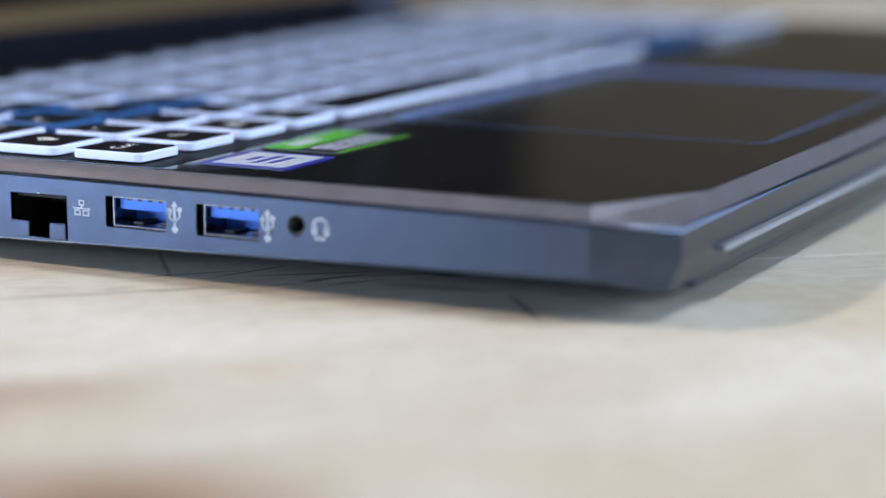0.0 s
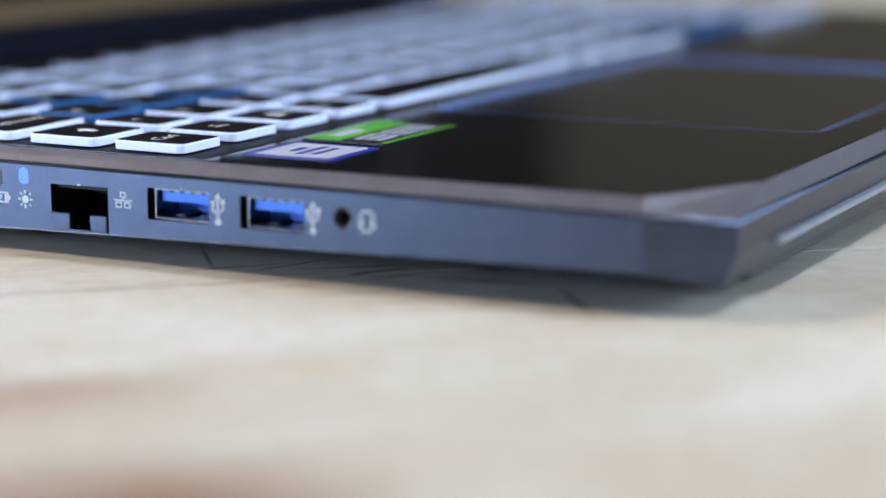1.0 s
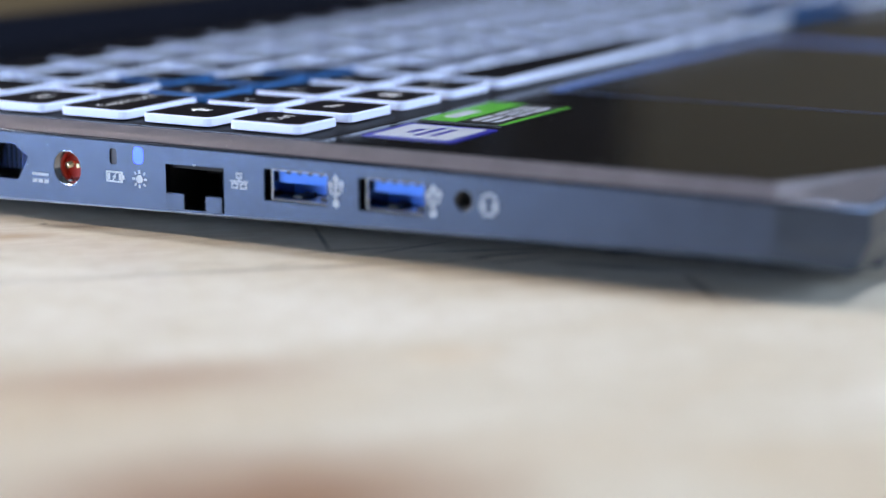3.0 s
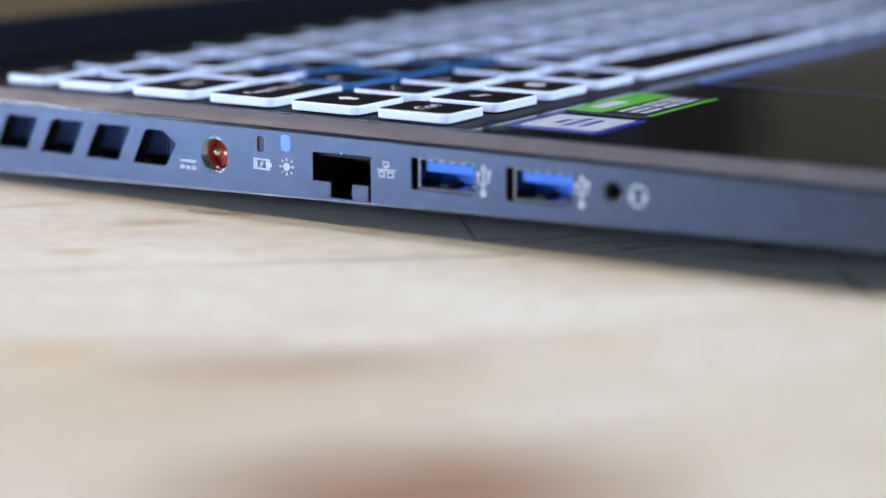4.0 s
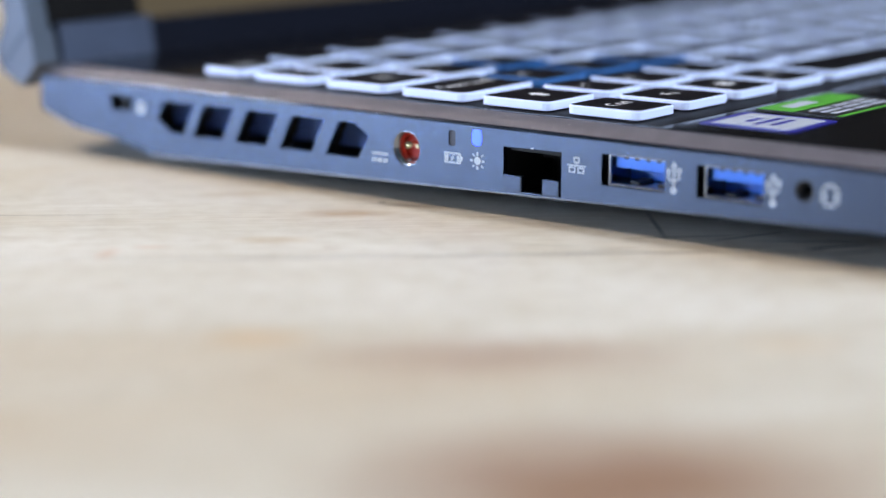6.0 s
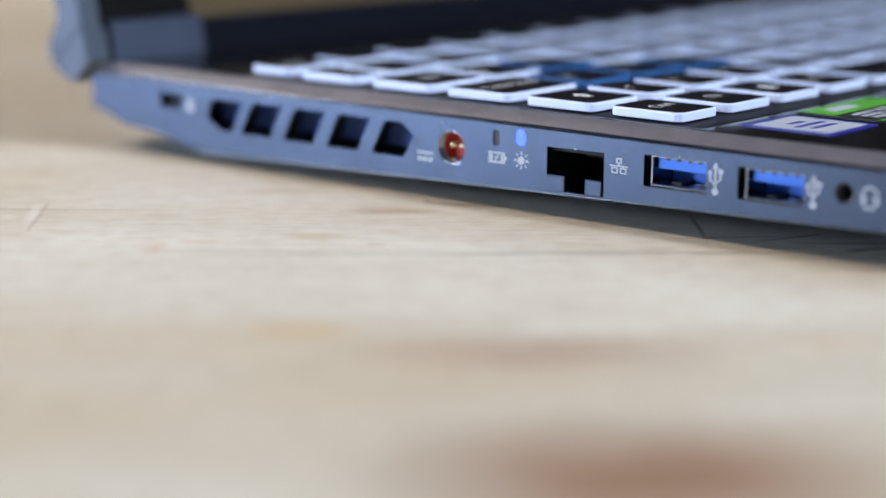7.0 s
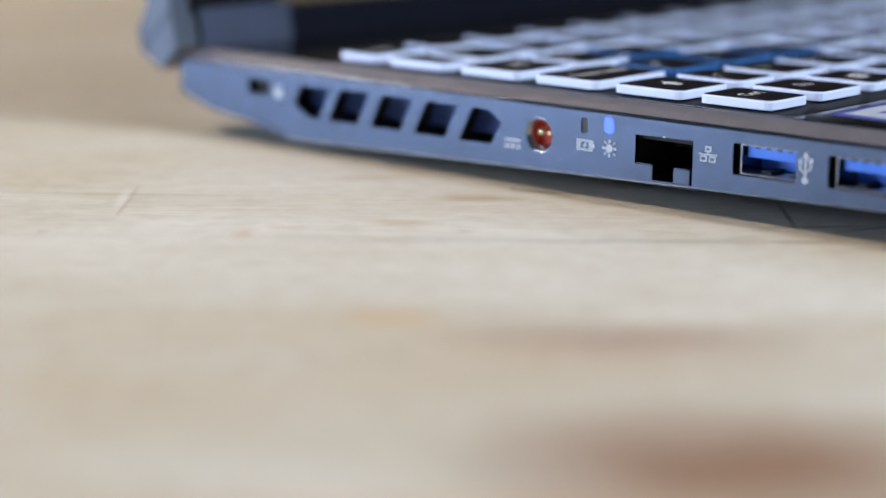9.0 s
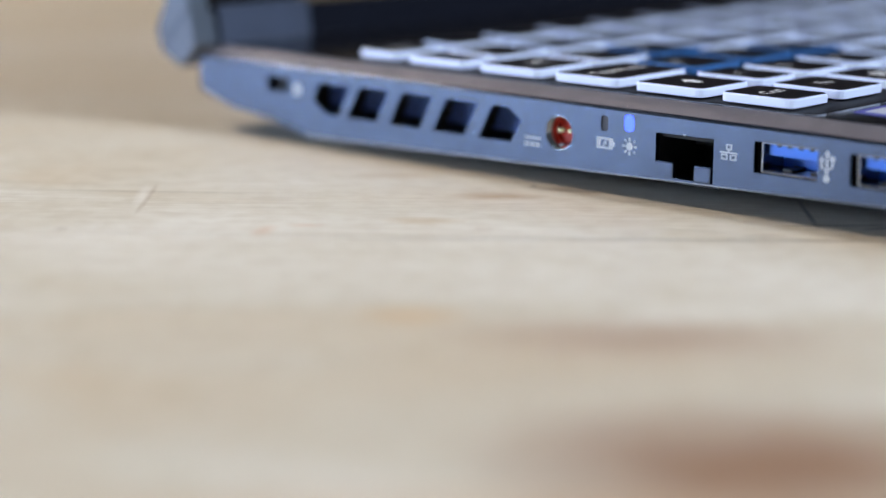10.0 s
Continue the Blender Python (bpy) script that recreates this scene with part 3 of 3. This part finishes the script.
def round_ports():
    jack = part("audio_jack", tube_x(5.91, 1.152, 0.20, 0.02, 1.2, 32, 0.13), PORT, laptop, "black headphone jack", True)
    part("contact", box(0.10, 0.7, 5.80, 5.84, 1.02, 1.06), CHROME, jack)
    part("stopper", tube_x(5.91, 1.152, 0.19, 1.2, 1.25), VOID, jack)
    plug = part("power_jack", tube_x(14.165, 1.025, 0.335, 0.012, 0.9, 40, 0.305), CHROME, laptop, "round power jack with an orange core", True)
    part("core", tube_x(14.165, 1.025, 0.305, 0.30, 0.9, 32), ORANGE, plug, "orange-red plastic lining")
    part("lining", tube_x(14.165, 1.025, 0.304, 0.17, 0.32, 32, 0.262), ORANGE, plug, "orange-red plastic lining", True)
    part("pin", tube_x(14.20, 1.07, 0.062, 0.06, 0.5, 20), GOLD, plug, "gold centre pin", True)
    part("spring", box(0.02, 0.28, 13.90, 13.98, 1.04, 1.13, 0.02), GOLD, plug)
    part("spring", box(0.02, 0.28, 14.08, 14.18, 0.775, 0.83, 0.02), CHROME, plug)
    slot = pocket(21.42, 22.08, 1.04, 1.40, 0.6, VOID, laptop)
    slot.name = "lock_slot"
    tagged(slot, "small black security lock slot")
    part("bar", box(0.10, 0.2, 21.72, 21.78, 1.06, 1.38), PORT, slot)
    part("power_light", prism(soften(quad(12.43, 12.645, 1.235, 1.535), 0.08), side, 0.10), LED_BLUE, laptop, "lit bright blue indicator light")
    part("battery_light", prism(soften(quad(13.02, 13.18, 1.18, 1.47), 0.05), lambda u, v, w: (0.03 + w, u, v), 0.10), LED_OFF, laptop, "unlit dark indicator light")


round_ports()


def vents():
    bay = pocket(14.95, 20.8, 0.60, 1.50, 3.2, VOID, laptop)
    bay.name = "vent_bay"
    tagged(bay, "dark exhaust bay with blue cooling fins")
    for k in range(6):
        y = 15.34 + VENT_PITCH * k - 0.33
        low, high = (y + 0.02, 0.64), (y - 0.31, 1.46)
        if 0 < k < 5:
            part("vane", prism([low, (low[0] + 0.30, 0.64), (high[0] + 0.30, 1.46), high], lambda u, v, w: (0.122 + w, u, v), 0.26), VOID, bay)
    for k in range(49):
        y = 15.05 + 0.117 * k
        bm = box(0.56, 3.0, y, y + 0.030, 0.66, 1.40)
        sides = len(bm.faces)
        box(0.50, 0.56, y - 0.003, y + 0.027, 0.82, 1.36, bm=bm)
        for f in list(bm.faces)[sides:]:
            f.material_index = 1
        part("fin", bm, [FIN, FIN_EDGE], bay)
    part("fin_tray", box(0.60, 3.1, 14.97, 20.78, 0.61, 0.66), VOID, bay)


vents()


# printed icons beside the ports
def icon(name, bars, label):
    """bars: (y0, y1, z0, z1) strips, or outlines of more points."""
    bm = bmesh.new()
    for bar in bars:
        pts = quad(*bar) if len(bar) == 4 and not isinstance(bar[0], tuple) else list(bar)
        prism(pts, lambda u, v, w: (-0.004 + w, u, v), 0.006, bm)
    return part(name, bm, ICON, laptop, label)


def frame_bars(y0, y1, z0, z1, t=0.022):
    return [(y0, y1, z0, z0 + t), (y0, y1, z1 - t, z1), (y0, y0 + t, z0 + t, z1 - t), (y1 - t, y1, z0 + t, z1 - t)]


def ring_bars(y, z, r, t, a0=0, a1=360, n=14):
    out = []
    for k in range(n):
        p, q = radians(a0 + (a1 - a0) * k / n), radians(a0 + (a1 - a0) * (k + 1) / n)
        out.append(((y + r * math.cos(p), z + r * math.sin(p)), (y + r * math.cos(q), z + r * math.sin(q)),
                    (y + (r - t) * math.cos(q), z + (r - t) * math.sin(q)), (y + (r - t) * math.cos(p), z + (r - t) * math.sin(p)), ))
    return [tuple(b) for b in out]


def icons():
    icon("network_icon", frame_bars(10.30, 10.42, 1.15, 1.25) + frame_bars(10.385, 10.52, 0.97, 1.075) + frame_bars(10.20, 10.335, 0.97, 1.075)
         + [(10.35, 10.372, 1.11, 1.15), (10.17, 10.55, 1.09, 1.112)], "white printed network symbol")
    for y in (8.375, 6.485):
        icon("usb_icon", [(y - 0.020, y + 0.020, 0.93, 1.29), ((y, 1.38), (y - 0.065, 1.28), (y + 0.065, 1.28)), tuple(oval(y, 0.885, 0.062, 0.062, 10)),
                          (y + 0.085, y + 0.120, 1.09, 1.19), (y - 0.120, y - 0.085, 1.11, 1.21), ((y, 0.985), (y + 0.12, 1.075), (y + 0.12, 1.105), (y, 1.02)),
                          ((y, 1.005), (y, 1.04), (y - 0.12, 1.125), (y - 0.12, 1.095)), tuple(oval(y + 0.1025, 1.205, 0.042, 0.042, 8)), (y - 0.145, y - 0.06, 1.20, 1.275)],
             "white printed usb symbol")
    icon("headset_icon", ring_bars(5.45, 1.15, 0.165, 0.035, -20, 200) + [(5.285, 5.375, 1.02, 1.17), (5.525, 5.615, 1.02, 1.17), (5.40, 5.56, 0.945, 0.985), tuple(oval(5.40, 0.965, 0.04, 0.035, 8))], "white printed headset symbol")
    icon("power_icon", [(14.62, 14.99, 0.845, 0.885)] + [(14.62 + 0.135 * k, 14.72 + 0.135 * k, 0.71, 0.775) for k in range(3)], "white printed direct current symbol")
    icon("battery_icon", frame_bars(12.90, 13.27, 0.86, 1.06, 0.028) + [(12.86, 12.90, 0.92, 1.0), ((13.03, 1.045), (13.13, 0.955), (13.085, 0.945)), ((13.14, 0.875), (13.04, 0.965), (13.085, 0.975)), (12.94, 12.985, 0.90, 1.02), (13.185, 13.23, 0.90, 1.02)], "white printed battery symbol")
    icon("light_icon", ring_bars(12.52, 0.96, 0.075, 0.075) + [(12.50, 12.54, 1.06, 1.12), (12.50, 12.54, 0.80, 0.86), (12.62, 12.68, 0.94, 0.98), (12.36, 12.42, 0.94, 0.98),
                       ((12.60, 1.03), (12.64, 1.07), (12.62, 1.09), (12.58, 1.05)), ((12.44, 1.05), (12.40, 1.09), (12.38, 1.07), (12.42, 1.03)),
                       ((12.60, 0.89), (12.64, 0.85), (12.62, 0.83), (12.58, 0.87)), ((12.44, 0.87), (12.40, 0.83), (12.38, 0.85), (12.42, 0.89))], "white printed lamp symbol")
    icon("lock_icon", [(21.07, 21.27, 1.05, 1.22)] + ring_bars(21.17, 1.22, 0.085, 0.035, 0, 180, 8), "white printed padlock symbol")


icons()


# ---------------------------------------------------------------- keyboard
PITCH, GAP, ROW0 = 1.905, 0.38, 9.50
CAPS = {}


def keycap(wide, deep):
    """A flat cap with rounded corners: pale skirt, dark top, slightly tapered."""
    if (wide, deep) not in CAPS:
        bm = bmesh.new()
        levels = []
        for d, z in ((0.22, 0.0), (0.22, 0.03), (0.03, 0.03), (0.0, 0.038), (0.0, 0.165), (0.010, 0.188), (0.026, 0.197)):
            levels.append([bm.verts.new((x * CM, y * CM, z * CM)) for x, y in rounded(d, wide - d, d, deep - d, 0.15 - d * 0.5, 3)])
        for step, (a, b) in enumerate(zip(levels, levels[1:])):
            for k in range(len(a)):
                j = (k + 1) % len(a)
                bm.faces.new((a[k], a[j], b[j], b[k])).material_index = 1 if step < 2 else 0
        top = bm.faces.new(levels[-1])
        bm.faces.new(levels[0][::-1])
        bmesh.ops.recalc_face_normals(bm, faces=bm.faces)
        top.material_index = 1
        me = bpy.data.meshes.new("key")
        bm.to_mesh(me)
        bm.free()
        me.materials.append(KEY_SIDE)
        me.materials.append(KEY_TOP)
        CAPS[wide, deep] = me
    return CAPS[wide, deep]


def pane(a, b, c, d):
    return [(a, c), (b, c), (b, d), (a, d)]


SYMBOLS = {
    "shift": [[(-0.20, 0.02), (0.20, 0.02), (0.0, 0.24)], pane(-0.09, 0.09, -0.20, 0.02)],
    "tab": [pane(-0.25, 0.18, 0.08, 0.12), [(0.18, 0.02), (0.30, 0.10), (0.18, 0.18)], pane(-0.18, 0.25, -0.14, -0.10), [(-0.18, -0.04), (-0.30, -0.12), (-0.18, -0.20)]],
    "windows": [pane(-0.18, -0.02, 0.02, 0.18), pane(0.02, 0.18, 0.02, 0.18), pane(-0.18, -0.02, -0.18, -0.02), pane(0.02, 0.18, -0.18, -0.02)],
    "right": [[(-0.1, -0.14), (0.16, 0.0), (-0.1, 0.14)]],
    "left": [[(0.1, -0.14), (-0.16, 0.0), (0.1, 0.14)]],
    "down": [[(-0.14, 0.1), (0.14, 0.1), (0.0, -0.16)]],
    "up": [[(-0.14, -0.1), (0.14, -0.1), (0.0, 0.16)]],
}
BLUE_KEYS = {}


def key(x0, x1, y0, y1, text="", blue=False):
    size = round(x1 - x0, 2), round(y1 - y0, 2)
    me = keycap(*size)
    if blue:
        if size not in BLUE_KEYS:
            BLUE_KEYS[size] = me.copy()
            BLUE_KEYS[size].materials[0] = KEY_BLUE
        me = BLUE_KEYS[size]
    ob = new("key", me)
    ob.parent = laptop
    ob.location = (x0 * CM, y0 * CM, (TOP + 0.008) * CM)
    if blue:
        tagged(ob, "black key with a translucent blue skirt")
    if text in SYMBOLS:
        bm = bmesh.new()
        for shape in SYMBOLS[text]:
            bm.faces.new([bm.verts.new((size[0] / 2 + u, size[1] / 2 + v, 0.2015)) for u, v in shape])
        part("legend", bm, LEGEND, ob)
    elif text:
        bm = words(text, 0.42 if len(text) < 2 else 0.40)
        for v in bm.verts:
            v.co.z = 0
        lx = 0.5 * (size[0] if len(text) > 1 else 0.9)
        bm.transform(Matrix.Translation((lx, size[1] * 0.54, 0.2015)))
        part("legend", bm, LEGEND, ob)
    return ob


def row(y, deep, spans, names="", blues=()):
    """spans: (x0, x1) of the caps."""
    for k, (a, b) in enumerate(spans):
        text = names[k] if k < len(names) else ""
        key(a, b, y, y + deep, text, text in blues and text != "")


def run(x, count, pitch=PITCH):
    return [(x + pitch * k, x + pitch * k + pitch - GAP) for k in range(count)]


DEEP = PITCH - GAP
X0 = -0.12


def keyboard():
    # Added plate, run forward to keep key reflections off the glossy deck.
    part("reflection_mask_plate", slab(0.53, 37.0, 8.98, 20.25, TOP - 0.01, TOP + 0.007, 0.1), PLATE, laptop, "matt black plate added under the keys to hide their reflections")
    y = [ROW0 + PITCH * k for k in range(6)]
    pad = run(30.3, 4, 1.62)
    row(y[0], DEEP, [(0.63, 1.88), (2.28, 3.75), (4.13, 5.62), (6.00, 7.53), (7.92, 17.2), (17.58, 19.1), (19.48, 21.0), (21.38, 24.5)],
        ["Ctrl", "Fn", "windows", "Alt", "", "Alt", "", "Ctrl"])
    for k in range(3):
        key(24.9 + 1.68 * k, 26.2 + 1.68 * k, y[0], y[0] + DEEP, ("left", "down", "right")[k], True)
    key(30.3, 33.16, y[0], y[0] + DEEP, "0")
    key(33.54, 34.78, y[0], y[0] + DEEP, ".")
    row(y[1], DEEP, [(0.63, 2.19), (2.57, 3.79)] + run(X0 + 2.25 * PITCH, 10) + [(23.22, 26.2)], ["shift", "<", *"ZXCVBNM,.-", "shift"])
    key(26.58, 27.88, y[1], y[1] + DEEP, "up", True)
    row(y[1], DEEP, pad[:3], "123")
    key(pad[3][0], pad[3][1], y[0], y[1] + DEEP)
    row(y[2], DEEP, [(0.63, 2.89)] + run(X0 + 1.75 * PITCH, 11) + [(24.17, 29.2)], ["Caps Lock", *"ASDFGHJKL", "", "", ""], "ASD")
    row(y[2], DEEP, pad[:3], "456")
    row(y[3], DEEP, [(0.63, 2.40)] + run(X0 + 1.5 * PITCH, 12) + [(25.6, 29.2)], ["tab", *"QWERTYUIOP", "", "", ""], "W")
    row(y[3], DEEP, pad[:3], "789")
    key(pad[3][0], pad[3][1], y[2], y[3] + DEEP)
    row(y[4], DEEP, [(0.63, 1.48)] + run(X0 + 1.0 * PITCH + 0.05, 12) + [(24.75, 29.2)], ["", *"1234567890", "", "", ""])
    row(y[4], DEEP, pad)
    row(y[5], 1.08, run(0.72, 15, 1.93) + pad, ["Esc"])


keyboard()


def touchpad():
    x0, x1, y0, y1 = PAD_BOX
    steps = ((0.0, 0.004), (0.05, 0.002), (0.16, -0.035), (0.18, -0.05))
    ring, _ = rings([[(x, y, TOP + z) for x, y in rounded(x0 + d, x1 - d, y0 + d, y1 - d, 0.35 - d * 0.5, 5)] for d, z in steps])
    pad = part("touchpad", slab(x0 + 0.17, x1 - 0.17, y0 + 0.17, y1 - 0.17, TOP - 0.09, TOP - 0.04, 0.28, 5), PAD, laptop, "smooth dark touchpad with a bright blue edge")
    part("edge_trim", ring, BLUE_EDGE, pad, "bright blue bevelled edge")


touchpad()


def stickers():
    z = TOP + 0.004
    blue = part("processor_badge", slab(1.28, 3.0, 6.87, 8.70, z, z + 0.012, 0.08), BADGE_BLUE, laptop, "blue and silver square sticker")
    part("face", slab(1.42, 2.86, 7.03, 8.54, z + 0.012, z + 0.018, 0.06), BADGE_WHITE, blue, "silver-white sticker face")
    for k, (a, b) in enumerate(((1.75, 2.55), (1.65, 2.65), (1.9, 2.4))):
        part("print_bar", slab(a, b, 7.45 + 0.28 * k, 7.58 + 0.28 * k, z + 0.018, z + 0.021, 0.03), BADGE_BLUE, blue)
    green = part("graphics_badge", slab(3.42, 6.25, 7.02, 8.78, z, z + 0.012, 0.05), BADGE_BLACK, laptop, "black and green rectangular sticker")
    part("green_field", slab(3.45, 6.20, 8.02, 8.75, z + 0.012, z + 0.018, 0.03), BADGE_GREEN, green, "bright green upper field")
    part("green_line", slab(3.45, 6.20, 7.05, 7.15, z + 0.012, z + 0.018, 0.03), BADGE_GREEN, green, "thin green line")
    part("emblem", slab(3.9, 4.9, 8.25, 8.55, z + 0.018, z + 0.021, 0.03), BADGE_WHITE, green)
    for k in range(3):
        for a, b in ((3.75, 4.5), (4.65, 5.2), (5.3, 5.95)):
            part("print_bar", slab(a, b, 7.32 + 0.22 * k, 7.44 + 0.22 * k, z + 0.012, z + 0.016, 0.02), BADGE_WHITE, green)


stickers()


def feet():
    for x in (5.5, WIDE - 5.5):
        for y in (3.0, 19.5):
            part("foot", slab(x - 1.2, x + 1.2, y - 0.5, y + 0.5, 0.0, foot_height(y) + 0.0, 0.3), RUBBER, laptop, "black rubber foot")


feet()


def lid():
    """The raised display half: a shell that leans back, its bezel, panel and hinge covers."""
    shell = [(24.74, 1.32), (24.26, 1.83), (24.50, 2.79), (29.30, 22.2), (29.75, 22.05), (25.20, 2.75), (25.52, 2.10), (25.39, 1.67)]

    def across(x):
        return lambda u, v, w: (x + w, u, v)

    ob = part("lid", prism(shell, across(-0.08), WIDE + 0.16), LID, laptop, "grey metal lid leaning back")
    part("seam", prism([(24.47, 2.62), (25.40, 1.70), (25.38, 1.67), (24.45, 2.59)], across(-0.088), 0.05), CHIN, ob)
    for a, b in ((0.62, 3.36), (WIDE - 3.36, WIDE - 0.62)):
        part("hinge_cover", prism([(24.30, 1.74), (24.14, 1.80), (24.28, 2.62), (24.52, 2.66), (24.52, 1.8)], across(a), b - a), HINGE, ob, "dull blue-grey hinge cover")
    part("lower_bezel", prism([(24.40, 1.62), (24.20, 1.70), (24.34, 2.46), (24.46, 2.52), (24.52, 1.8)], across(3.40), WIDE - 6.8), CHIN, ob, "dark blue-black lower bezel")
    part("screen", prism([(24.40, 2.525), (29.0, 21.5), (29.1, 21.4), (24.60, 2.6)], across(0.5), WIDE - 1.0), GLASS, ob, "dark glossy display")
    # Olive light low on the dark screen, put in as a glowing strip.
    part("glow_strip", prism([(24.404, 2.56), (24.55, 3.16), (24.57, 3.15), (24.42, 2.56)], across(3.2), WIDE - 6.4), SCREEN_GLOW, ob, "olive-brown glowing strip added along the display's foot")


lid()
